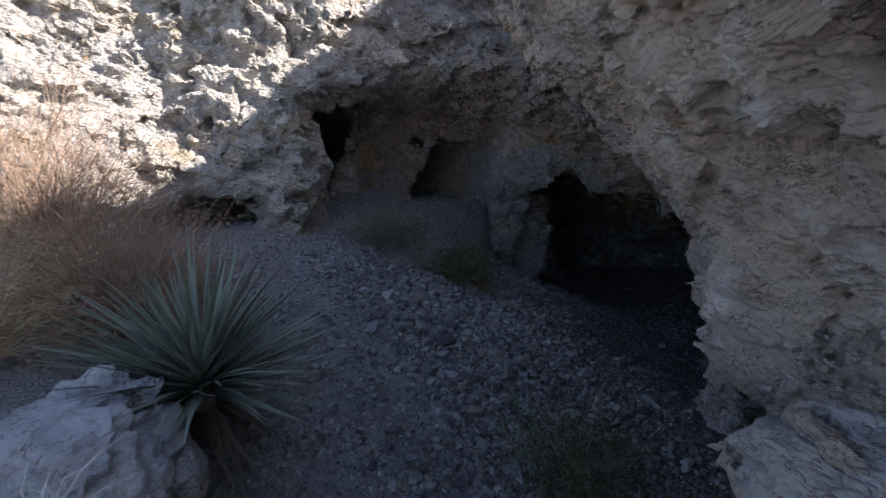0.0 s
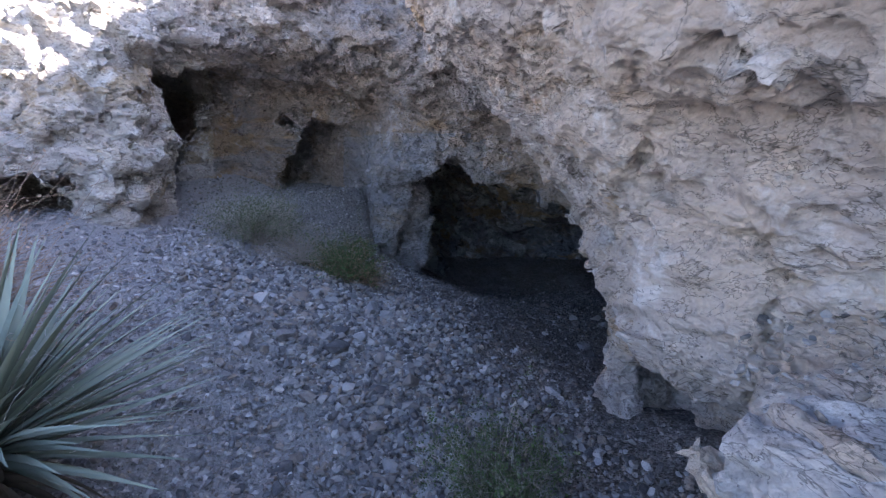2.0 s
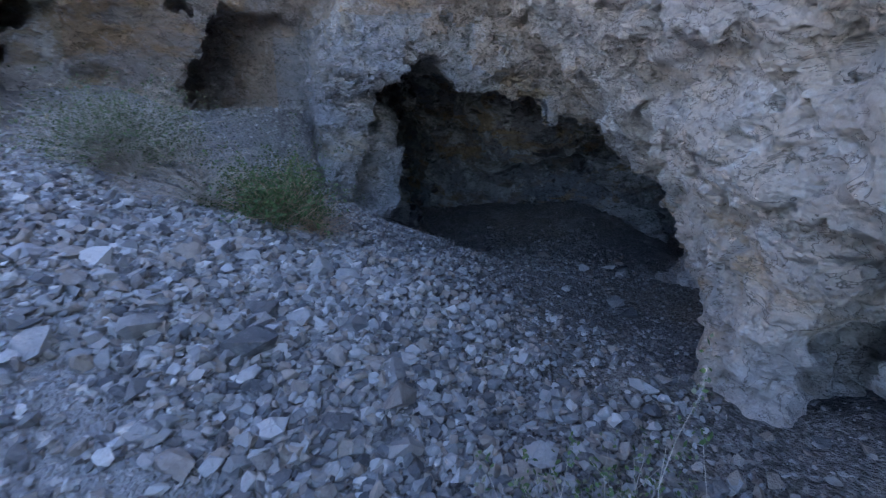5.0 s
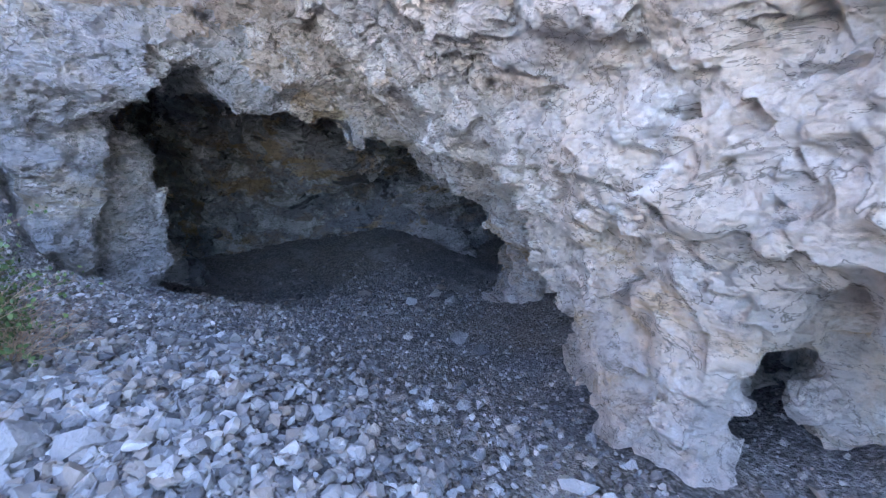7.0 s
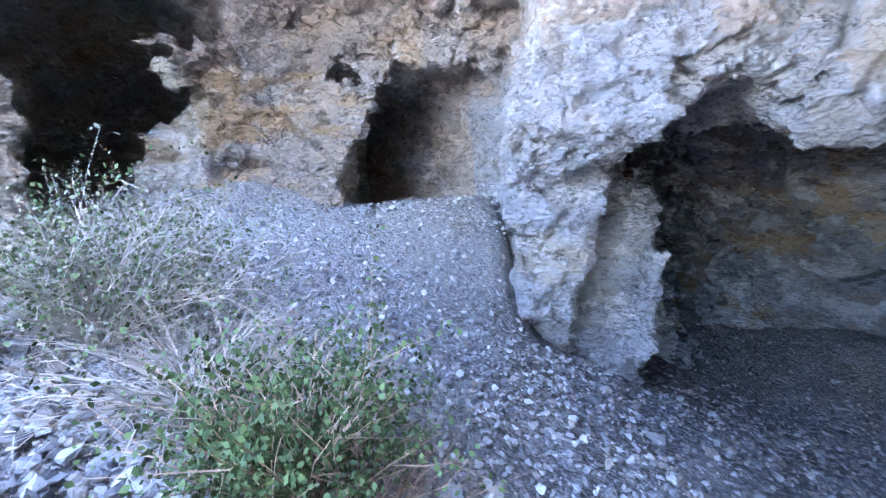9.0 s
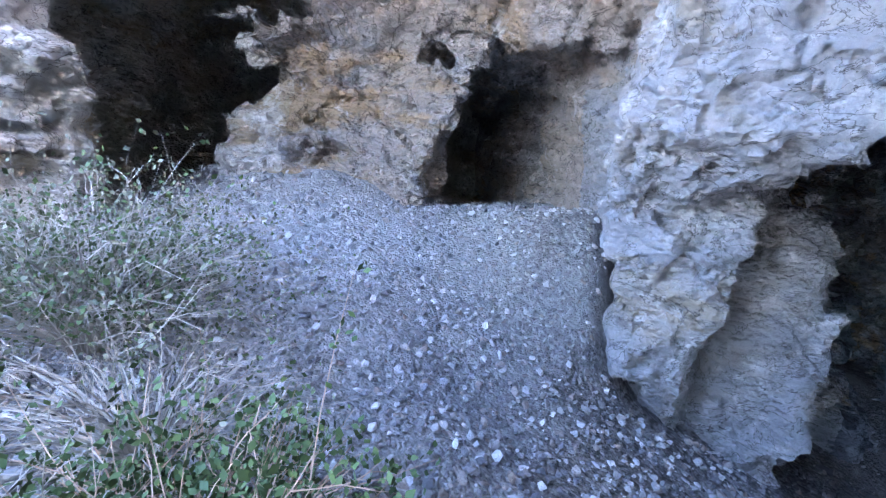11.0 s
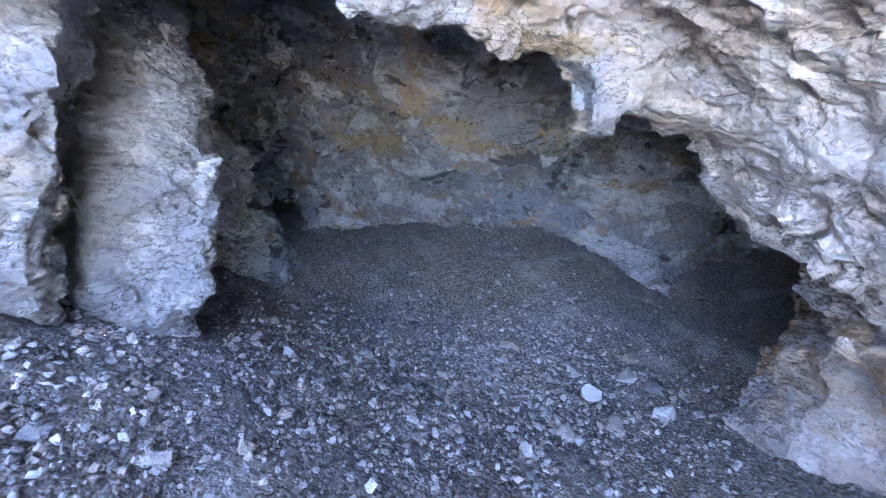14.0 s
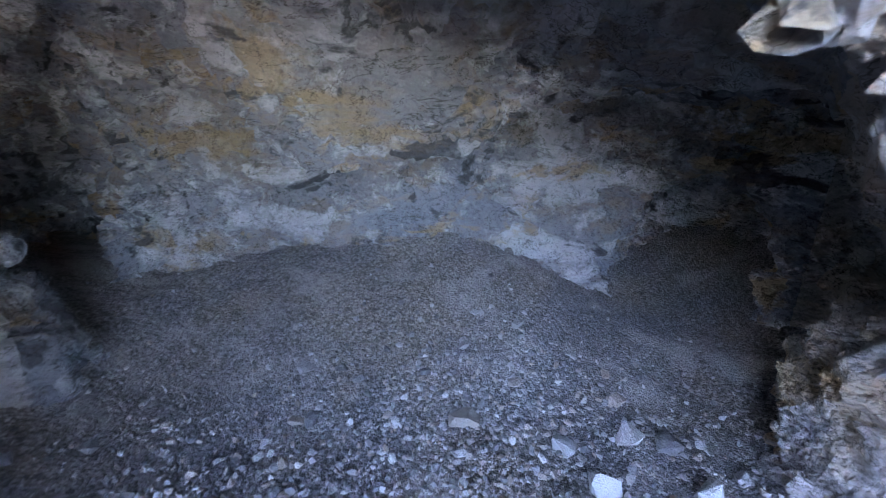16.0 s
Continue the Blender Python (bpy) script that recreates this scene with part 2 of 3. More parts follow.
def ground_height(x, y):
    x, y = np.asarray(x, float), np.asarray(y, float)
    z = np.full(x.shape, 0.35)
    for a, b, h in MOUNDS:
        z = z + h * np.exp(-((x - a) ** 2 + (y - b) ** 2) / 3.125)
    # dust heaped up to the sill of the hole and in the niche
    heap = np.clip((y - 7.42) / 0.72, 0, 1) * np.clip((10.8 - y) / 0.8, 0, 1)
    side = np.clip((1.05 - x) / 0.35, 0, 1) * np.clip((x + 3.2) / 0.6, 0, 1)
    w = heap * heap * (3 - 2 * heap) * side * side * (3 - 2 * side)
    z = z + w * np.maximum(0, 1.43 - z)
    z = z + 0.22 * np.exp(-((x + 2.1) ** 2 + (y - 8.0) ** 2) / 0.45)
    z = z + 0.15 * np.exp(-((x + 0.75) ** 2 + (y - 6.6) ** 2) / 0.25)
    # the cone of dust against the back of the cave
    z = z + 0.24 * np.exp(-((x - 4.2) ** 2 + (y - 11.2) ** 2) / 1.4) - 0.10 * np.exp(-((x - 5.6) ** 2 + (y - 10.2) ** 2) / 1.0)
    return z


def ground_detail(x, y):
    p = np.stack([np.ravel(x), np.ravel(y), np.zeros(np.size(x))], 1)
    d = 0.045 * value_noise(p * 2.0, 3) + 0.024 * value_noise(p * 5.5, 4) + 0.014 * value_noise(p * 15, 5)
    return d.reshape(np.shape(x))


def ground_at(x, y):
    return float(ground_height(x, y) + ground_detail(np.array([x]), np.array([y]))[0])


# ---- the rock: a solid with hollows, sampled on a lattice ----
def smax(a, b, k=0.2):
    h = np.clip(0.5 + 0.5 * (a - b) / k, 0, 1)
    return b + (a - b) * h + k * h * (1 - h)


def smin(a, b, k=0.2):
    return -smax(-a, -b, k)


def tube(x, y, z, a, b, rx, rz):
    """A hollow along a line from a to b, rx wide and rz high about the line."""
    a, b = np.array(a, float), np.array(b, float)
    d = b - a
    t = np.clip(((x - a[0]) * d[0] + (y - a[1]) * d[1]) / (d[0] ** 2 + d[1] ** 2), 0, 1)
    u = np.hypot(x - a[0] - t * d[0], y - a[1] - t * d[1]) / rx
    w = (z - a[2] - t * d[2]) / rz
    return (np.sqrt(u * u + w * w) - 1) * min(rx, rz)


def lump(x, y, z, c, r, lean=(0, 0), square=2):
    """A leaning rounded mass; the more square, the blockier."""
    dz = z - c[2]
    u, v, w = (x - c[0] - lean[0] * dz) / r[0], (y - c[1] - lean[1] * dz) / r[1], dz / r[2]
    return ((np.abs(u) ** square + np.abs(v) ** square + np.abs(w) ** square) ** (1 / square) - 1) * min(r)


def rock_distance(x, y, z):
    """Below nought inside the rock."""
    # the right-hand buttress leans out over the path; its foot stands on the ground
    # above 3.3 m, out of view, the top is shaped to cast the shadow edge
    zc = np.minimum(z, 3.3)
    lean = (zc + 0.95 * (x - (0.52 - 0.26 * (np.clip(y, 3.0, 6.6) - 4.8)) * (z - zc)) - 0.38 * (np.maximum(y, 2.9) - 5.2) - 0.1 * np.maximum(0, y - 5.7) - 4.15) / 1.43
    foot = (x - 2.06 - 0.6 * np.maximum(0, y - 3.5) - 0.85 * np.maximum(0, y - 3.85) * (1 - np.clip((z + 0.1) / 0.6, 0, 1)) - 1.6 * np.maximum(0, y - 4.7)) * 0.6
    right = smax(lean, foot, 0.35)
    # the left-hand cliff
    yc = 5.5 + 0.45 * np.clip(x + 1.9, 0, 1.6) + 0.45 * np.minimum(0, x + 2.6) + (0.22 + 0.35 * np.clip(-x - 2.2, 0, 1.5)) * (z - 2.5)
    left = (y - yc) * 0.85
    air = smax(right, left, 0.3)
    # the alcove under the arch; its back steps forward into the pillar and the arch over the cave
    shin = np.interp(z, (0.3, 0.45, 0.6, 1.0, 1.3, 1.7, 2.0, 2.5), (1.16, 1.02, 0.80, 0.63, 0.60, 0.72, 0.84, 0.95))
    step = np.clip((x - shin) / 0.22, 0, 1)
    roof = z - (3.36 - 0.24 * np.clip(x - 0.05, -2.0, 1.9) ** 2 - 0.42 * (y - 6.4))
    hind = 8.10 - 0.55 * np.clip((-0.65 - x) / 1.0, 0, 1)
    fore = 7.74 - 0.2 * (z - 0.5) - 0.28 * np.clip((z - 1.5) / 0.3, 0, 1) - 0.27 * np.clip(x - 1.7, 0, 3) - 0.12 * np.clip((x - 1.6) / 0.3, 0, 1)
    back = (y - hind + (hind - fore) * step * (2 - step)) * 0.75
    alcove = smax(smax(roof, back, 0.15), smax(-1.62 - 0.4 * np.clip((y - 6.6) / 0.3, 0, 1) - x, right, 0.3), 0.15)
    # the cave behind the pillar: a lip that falls to the right, a higher roof behind it
    lip = np.minimum(1.66 + 0.56 * (x - 1.55), np.minimum(1.57 - 0.2 * (x - 2.2) + 0.42 * np.clip((2.35 - x) / 0.25, 0, 1), 1.41 - 0.78 * (np.minimum(x, 5.2) - 3.55)))
    behind = np.clip((y - 7.3 + 0.27 * (x - 2.1)) / 0.5, 0, 1)
    roof = (z - lip - behind * (0.25 + 0.42 * np.clip(x - 2.2, 0, 2.0))) * 0.85
    side = np.maximum(1.16 + 0.27 * np.clip(z, -0.3, 1.8) - 0.12 * np.clip((y - 8.1) / 0.4, 0, 1) + 0.42 * np.maximum(0, y - 8.5) - x, 6.7 - 0.4 * np.clip(x - 4.0, 0, 0.9) - y)
    far = np.maximum(np.maximum((3.36 * (x - 4.0) + 2.86 * (y - 12.35)) / 4.41, x - 7.2), y - 11.35)
    cave = smax(smax(roof, side, 0.15), far, 0.4)
    void = smin(smin(air, alcove, 0.12), cave, 0.12)
    # the hole in the back of the alcove opens into a small room behind
    rim = np.maximum(np.maximum(-0.50 - x, 0.545 * (z - 1.62) - 0.838 * (x + 0.52)), np.maximum(z - 2.48, np.maximum(x - 0.87, 0.848 * (x - 0.70) + 0.53 * (z - 2.40))))
    mouth = smax(rim, np.maximum(7.2 - y, y - 8.55), 0.05)
    room = smax(smax(0.86 * (x - 0.87) + 0.51 * (y - 8.25), -0.48 - 0.9 * np.maximum(0, y - 8.6) - x, 0.1), smax(z - 2.5 - 0.1 * (y - 8.1), np.maximum(8.25 - y, y - 11.6), 0.15), 0.15)
    void = smin(smin(void, mouth, 0.03), room, 0.05)
    # the tall niche, the low hole, the tunnel with its inner doorway, and the hollows on the right
    void = smin(void, tube(x, y, z, (-2.18, 6.8, 2.1), (-2.9, 10.5, 2.1), 0.66, 1.25), 0.04)
    void = smin(void, tube(x, y, z, (-1.75, 6.8, 2.45), (-2.5, 9.5, 2.4), 0.58, 0.50), 0.05)
    void = smin(void, tube(x, y, z, (-1.40, 7.1, 2.82), (-2.3, 9.5, 2.6), 0.50, 0.42), 0.05)
    void = smin(void, lump(x, y, z, (-3.0, 9.2, 2.1), (1.2, 1.4, 1.1)), 0.2)
    void = smin(void, tube(x, y, z, (-2.65, 4.9, 1.42), (-2.4, 7.6, 1.40), 0.60, 0.42), 0.05)
    void = smin(void, tube(x, y, z, (2.78, 10.2, 0.6), (3.42, 13.6, 0.6), 0.62, 1.75), 0.05)
    void = smin(void, tube(x, y, z, (3.45, 13.4, 0.72), (3.75, 15.0, 0.70), 0.46, 0.66), 0.03)
    void = smin(void, lump(x, y, z, (2.75, 10.2, 1.65), (0.85, 1.5, 1.15)), 0.2)
    void = smin(void, tube(x, y, z, (5.6, 7.75, -0.5), (8.3, 7.9, -0.5), 0.75, 1.0), 0.25)
    void = smin(void, tube(x, y, z, (2.62, 3.38, 0.02), (4.6, 3.52, 0.04), 0.16, 0.34), 0.05)
    void = smin(void, lump(x, y, z, (1.98, 2.74, 0.08), (0.88, 0.68, 0.76)), 0.12)
    void = smin(void, lump(x, y, z, (4.22, 6.42, 0.48), (0.55, 0.46, 0.28)), 0.05)
    rock = -void
    # slabs that lean against the pillar, the wedge in the cave and the ledge beside the path
    rock = smin(rock, lump(x, y, z, (1.66, 8.55, 0.62), (0.33, 0.40, 0.96), (0.12, 0.05), 3), 0.04)
    rock = smin(rock, lump(x, y, z, (2.26, 10.25, -0.15), (0.36, 0.50, 1.10), (-0.30, 0.1), 2.5), 0.04)
    rock = smin(rock, lump(x, y, z, (5.65, 6.22, -0.75), (0.75, 0.62, 0.9), (0.3, 0)), 0.12)
    rock = smin(rock, lump(x, y, z, (-1.96, 6.35, 1.75), (0.42, 0.40, 1.0)), 0.15)
    # the hanging fang on the lip of the cave, and the overhang at the back
    rock = smin(rock, lump(x, y, z, (3.42, 6.90, 1.52), (0.21, 0.16, 0.27), (0.25, 0)), 0.06)
    rock = smin(rock, lump(x, y, z, (4.85, 9.95, 1.85), (1.15, 1.45, 1.35), (-0.2, -0.15)), 0.3)
    rock = smin(rock, lump(x, y, z, (4.45, 11.35, 0.25), (0.50, 0.42, 0.42)), 0.12)
    rock = smin(rock, lump(x, y, z, (2.08, 2.38, 1.50), (0.62, 0.78, 0.86), (0, 0)), 0.2)
    ledge = smax(smax(1.22 - x + 0.25 * (z - 0.9), y - 1.72 - 0.3 * (x - 1.2), 0.1), z - 1.0 - 0.4 * (x - 1.05), 0.1)
    rock = smin(rock, ledge * 0.9, 0.1)
    return smax(rock, z - 6.6, 0.2)


BEDS = np.array([[0.92, 0.1, 0.36], [-0.05, 0.95, 0.0], [-0.38, -0.1, 0.92]])


def ledges(b, rate, warp, seed):
    """Beds that jut out and break back sharply, from 0 to 1."""
    u = b[:, 2] * rate + warp * value_noise(b * (1.1, 1.1, 0.8), seed) + 0.35 * value_noise(b * 4.0, seed + 1)
    f = u - np.floor(u)
    return np.minimum(f / 0.82, (1 - f) / 0.18)


def rock_relief(p):
    """Ledges, knobs and chiselled faces, in metres."""
    b = p @ BEDS * (1.0, 0.9, 1.7)
    mass = 0.08 * value_noise(p * 0.9, 1) + 0.06 * value_noise(b * 1.9, 2) + 0.12 * facet_noise(b * 1.15, 3) + 0.09 * facet_noise(b * 2.7, 4)
    mass = mass - 0.085 * (ledges(b, 1.35, 1.6, 31) - 0.5) * np.clip(0.55 + 1.6 * value_noise(p * 0.8, 35), 0, 1)
    far = 1 + 0.7 * np.clip(-p[:, 0] - 1.0, 0, 1) * np.clip((6.6 - p[:, 1]) / 0.4, 0, 1) + 0.9 * np.clip(p[:, 1] - 9.4, 0, 1)
    calm = (p[:, 0] > -1.0) & (p[:, 0] < 2.6) & (p[:, 1] > 6.9) & (p[:, 1] < 9.2) & (p[:, 2] < 2.6)
    lip = (p[:, 0] > 1.9) & (p[:, 0] < 4.7) & (p[:, 1] > 6.3) & (p[:, 1] < 7.5) & (p[:, 2] < 2.2)
    return mass * far * (1 - 0.5 * calm) * (1 - 0.4 * lip)


def lattice_surface(h, lo, hi):
    """The surface of the rock as quads."""
    n = [int(round((b - a) / h)) + 1 for a, b in zip(lo, hi)]
    ax = [lo[i] + h * np.arange(n[i]) for i in range(3)]
    x, y, z = (ax[0][:, None, None], ax[1][None, :, None], ax[2][None, None, :])
    d = np.broadcast_to(rock_distance(x, y, z), n).astype(np.float32).copy()
    near = np.argwhere(np.abs(d) < 0.55)
    p = np.array(lo) + h * near
    d[tuple(near.T)] += rock_relief(p)
    s = d < 0
    total = np.zeros([m - 1 for m in n], np.int8)
    corners = [(i, j, k) for i in (0, 1) for j in (0, 1) for k in (0, 1)]
    cut = lambda a, c: a[c[0]:a.shape[0] - 1 + c[0], c[1]:a.shape[1] - 1 + c[1], c[2]:a.shape[2] - 1 + c[2]]
    for c in corners:
        total += cut(s, c)
    cells = np.argwhere((total > 0) & (total < 8))
    index = np.full(total.shape, -1, np.int32)
    index[tuple(cells.T)] = np.arange(len(cells))
    acc, cnt = np.zeros((len(cells), 3)), np.zeros(len(cells))
    value = {c: d[tuple((cells + c).T)] for c in corners}
    for a in corners:
        for axis in range(3):
            if a[axis]:
                continue
            b = tuple(1 if i == axis else a[i] for i in range(3))
            va, vb = value[a], value[b]
            on = (va < 0) != (vb < 0)
            t = np.where(on, va / np.where(on, va - vb, 1), 0)
            for i in range(3):
                acc[:, i] += np.where(on, a[i] + (t if i == axis else 0), 0)
            cnt += on
    verts = np.array(lo) + h * (cells + acc / cnt[:, None])
    quads = []
    for axis in range(3):
        u, v = (axis + 1) % 3, (axis + 2) % 3
        sl = lambda o: tuple(slice(o, s.shape[i] - 1 + o) if i == axis else slice(1, s.shape[i] - 1) for i in range(3))
        e = np.argwhere(s[sl(0)] != s[sl(1)])
        e[:, u] += 1
        e[:, v] += 1
        inside = s[tuple(e.T)]
        ring = []
        for du, dv in ((-1, -1), (0, -1), (0, 0), (-1, 0)):
            c = e.copy()
            c[:, u] += du
            c[:, v] += dv
            ring.append(index[tuple(c.T)])
        q = np.stack(ring, 1)
        q[~inside] = q[~inside][:, ::-1]
        quads.append(q)
    return verts, np.concatenate(quads)


def split_quads(v, q):
    """Every quad into four."""
    e = np.sort(np.stack([q, np.roll(q, -1, 1)], 2).reshape(-1, 2), 1)
    key, inv = np.unique(e[:, 0].astype(np.int64) * len(v) + e[:, 1], return_inverse=True)
    mid = (v[key // len(v)] + v[key % len(v)]) / 2
    m = inv.reshape(-1, 4) + len(v)
    c = len(v) + len(mid) + np.arange(len(q))
    out = np.concatenate([np.stack([q[:, i], m[:, i], c, m[:, i - 1]], 1) for i in range(4)])
    return np.concatenate([v, mid, v[q].mean(1)]), out


def point_normals(v, q):
    n = np.cross(v[q[:, 2]] - v[q[:, 0]], v[q[:, 3]] - v[q[:, 1]])
    out = np.zeros_like(v)
    for i in range(4):
        np.add.at(out, q[:, i], n)
    return out / (np.linalg.norm(out, axis=1)[:, None] + 1e-9)


rv, rq = lattice_surface(0.07, (-7.0, -2.0, -1.7), (9.5, 16.4, 6.8))
part_of = np.arange(len(rv))
while True:
    before = part_of.copy()
    np.minimum.at(part_of, rq.ravel(), np.repeat(part_of[rq].min(1), 4))
    part_of = part_of[part_of]
    if (before == part_of).all():
        break
# crumbs that hang in the air are left out
size_of = np.bincount(part_of, minlength=len(rv))
rq = rq[size_of[part_of[rq[:, 0]]] > 1500]
buried = rv[:, 2] < ground_height(rv[:, 0], rv[:, 1]) - 0.3
rq = rq[~buried[rq].all(1)]
rv, rq = split_quads(rv, rq)
rn = point_normals(rv, rq)
fs = rv @ BEDS * (1.0, 0.9, 1.25)
fine = 0.055 * (1 + 0.8 * ((rv[:, 0] > 2.6) & (rv[:, 1] > 8.5))) * facet_noise(fs * 5.0, 8) + 0.030 * facet_noise(rv * 10, 9) + 0.016 * value_noise(rv * 9, 10)
fine = fine - 0.034 * (1 - 0.8 * ((rv[:, 0] > 0.3) & (rv[:, 0] < 2.9) & (rv[:, 1] > 7.0))) * (ledges(fs, 3.6, 2.4, 41) - 0.5) * np.clip(0.5 + 1.8 * value_noise(rv * 1.3, 45), 0, 1)
rift = np.abs(value_noise(fs * (1.5, 1.5, 2.2), 51) + 0.35 * value_noise(fs * 5, 52))
fine = fine - 0.075 * np.clip(1 - rift / 0.05, 0, 1)
rv = rv + rn * fine[:, None]
mid = rv[rq].mean(1)
mx, my, mz = mid.T
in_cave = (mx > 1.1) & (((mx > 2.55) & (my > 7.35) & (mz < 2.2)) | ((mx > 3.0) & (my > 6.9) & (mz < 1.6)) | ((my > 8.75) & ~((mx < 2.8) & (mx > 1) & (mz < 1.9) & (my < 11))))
in_pillar = ~in_cave & (mx > 0.55) & (mx < 2.8) & (my > 6.9) & (mz < 2.3)
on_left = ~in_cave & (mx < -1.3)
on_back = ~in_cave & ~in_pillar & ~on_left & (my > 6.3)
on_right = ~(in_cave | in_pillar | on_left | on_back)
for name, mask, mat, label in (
        ("wall_cave", in_cave, shaded_cave_mat, "rough rock of the cave behind the pillar, coloured darker for shade"),
        ("wall_pillar", in_pillar, pillar_mat, "grey rock pillar between two cave mouths"),
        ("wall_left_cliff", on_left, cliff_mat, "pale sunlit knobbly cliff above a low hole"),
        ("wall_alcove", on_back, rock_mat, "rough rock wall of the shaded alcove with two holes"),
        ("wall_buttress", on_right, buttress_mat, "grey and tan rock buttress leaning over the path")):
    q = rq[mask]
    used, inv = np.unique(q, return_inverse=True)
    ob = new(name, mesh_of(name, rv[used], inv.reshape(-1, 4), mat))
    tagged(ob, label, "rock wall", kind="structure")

# ---- the ground: one sheet to the horizon, fine where one walks ----
def axis_of(lo, hi, step):
    near = np.arange(lo, hi + step / 2, step)
    far = np.cumsum(0.4 * 1.28 ** np.arange(24))
    return np.concatenate([lo - far[::-1], near, hi + far])


gx, gy = axis_of(-5.0, 7.5, 0.05), axis_of(-1.5, 13.5, 0.05)
GX, GY = np.meshgrid(gx, gy, indexing="ij")
GZ = ground_height(GX, GY) + ground_detail(GX, GY)
gi = np.arange(GX.size).reshape(GX.shape)
gq = np.stack([gi[:-1, :-1], gi[1:, :-1], gi[1:, 1:], gi[:-1, 1:]], -1).reshape(-1, 4)
ground = new("ground", mesh_of("ground", np.stack([GX, GY, GZ], -1).reshape(-1, 3), gq, ground_mat, True))
tagged(ground, "grey gravelly ground of loose mine rubble and dust", "ground", kind="structure")


# ---- things ----
def thing(name, at, label, category, group="", kind=""):
    ob = new(name)
    ob.location = at
    ob.empty_display_size = 0.1
    return tagged(ob, label, category, group, kind)


def part(name, mesh, parent, label="", m=None):
    ob = new(name, mesh)
    ob.parent = parent
    if m is not None:
        ob.matrix_basis = m
    return tagged(ob, label)


def hull_stone(seed, flat):
    """A chunky broken stone about one unit across."""
    r = random.Random(seed)
    bm = bmesh.new()
    for _ in range(13):
        d = Vector((r.gauss(0, 1), r.gauss(0, 1), r.gauss(0, 1))).normalized()
        k = r.uniform(0.75, 1.0)
        bm.verts.new((d.x * 0.56 * k, d.y * 0.44 * k, d.z * flat * k))
    out = bmesh.ops.convex_hull(bm, input=bm.verts)
    bmesh.ops.delete(bm, geom=list({g for g in out["geom_interior"] + out["geom_unused"] if isinstance(g, bmesh.types.BMVert)}), context="VERTS")
    bmesh.ops.triangulate(bm, faces=bm.faces)
    me = bpy.data.meshes.new("stone")
    bm.to_mesh(me)
    bm.free()
    return me


STONES = [hull_stone(i, 0.25 + 0.04 * (i % 6)) for i in range(16)]
for me in STONES:
    me.materials.append(stone_mat)


def boulder(name, at, size, label, mat, seed, turn=0.0):
    """A weathered block with chiselled faces, sunk a little into the ground."""
    bm = bmesh.new()
    bmesh.ops.create_icosphere(bm, subdivisions=5, radius=1.0)
    v = np.array([p.co[:] for p in bm.verts])
    q = np.sign(v) * np.abs(v) ** 0.75
    n = 1 + 0.28 * facet_noise(v * 1.3 + seed * 7.1, seed) + 0.10 * facet_noise(v * 4 + seed, seed + 1) + 0.03 * value_noise(v * 14, seed)
    v = q * n[:, None] * size
    for p, c in zip(bm.verts, v):
        p.co = c
    me = bpy.data.meshes.new(name)
    bm.to_mesh(me)
    bm.free()
    me.materials.append(mat)
    ob = new(name, me)
    ob.matrix_basis = pose(*at, 0, 0, turn)
    return tagged(ob, label, "boulder")


boulder("boulder", (-1.72, 1.86, 0.56), (0.52, 0.48, 0.42), "grey-blue shaded boulder beside the yucca", pale_mat, 2, 20)
boulder("boulder", (-1.12, 1.95, 0.22), (0.20, 0.17, 0.15), "small grey boulder half sunk below the yucca", rock_mat, 5)
boulder("boulder", (1.33, 1.40, 0.86), (0.31, 0.30, 0.26), "pale white-grey block at the edge of the ledge", pale_mat, 8, 30)


def rubble(name, spots, label, rest=None, mat=rubble_mat):
    """Loose stones joined into one mesh: rows of x, y, size."""
    vs, fs, base = [], [], 0
    r = np.random.default_rng(11)
    shapes = []
    for me in STONES:
        v = np.empty(len(me.vertices) * 3)
        me.vertices.foreach_get("co", v)
        shapes.append((v.reshape(-1, 3), np.array([p.vertices[:] for p in me.polygons])))
    z = ground_height(spots[:, 0], spots[:, 1]) + ground_detail(spots[:, 0], spots[:, 1])
    z = z if rest is None else rest
    for (x, y, size), h in zip(spots, z):
        v, f = shapes[r.integers(len(shapes))]
        m = np.array(Euler((r.normal(0, 0.55), r.normal(0, 0.55), r.uniform(0, 6.28))).to_matrix()) * size
        vs.append(v @ m.T + (x, y, h + size * r.uniform(0.02, 0.32)))
        fs.append(f + base)
        base += len(v)
    ob = new(name, mesh_of(name, np.concatenate(vs), np.concatenate(fs), mat))
    return tagged(ob, label, "rubble", kind="stuff")


def clear_of_rock(p):
    """Rows of x, y that lie on open ground."""
    h = ground_height(p[:, 0], p[:, 1])
    return rock_distance(p[:, 0], p[:, 1], h + 0.12) > 0.04


r0 = np.random.default_rng(5)
n0 = 36000
line = r0.random(n0)
scree = np.stack([0.35 - 0.35 * line + r0.normal(0, 0.72, n0), 2.3 + 3.4 * line + r0.normal(0, 0.25, n0)], 1)
scree = scree[(scree[:, 0] > -0.42 + 0.35 * np.abs(scree[:, 1] - 4.6) - 0.9 * np.clip((scree[:, 1] - 3.9) / 0.8, 0, 1)) | (r0.random(n0) < 0.10)]
scree = scree[clear_of_rock(scree)]
size = 0.026 + 0.075 * r0.random(len(scree)) ** 2.6
rubble("scree", np.column_stack([scree, size])[:17000], "broken grey stones lying thick on the slope")
n1 = 7000
floor = np.stack([r0.normal(3.9, 0.95, n1), r0.normal(7.9, 0.75, n1)], 1)
floor = floor[clear_of_rock(floor)]
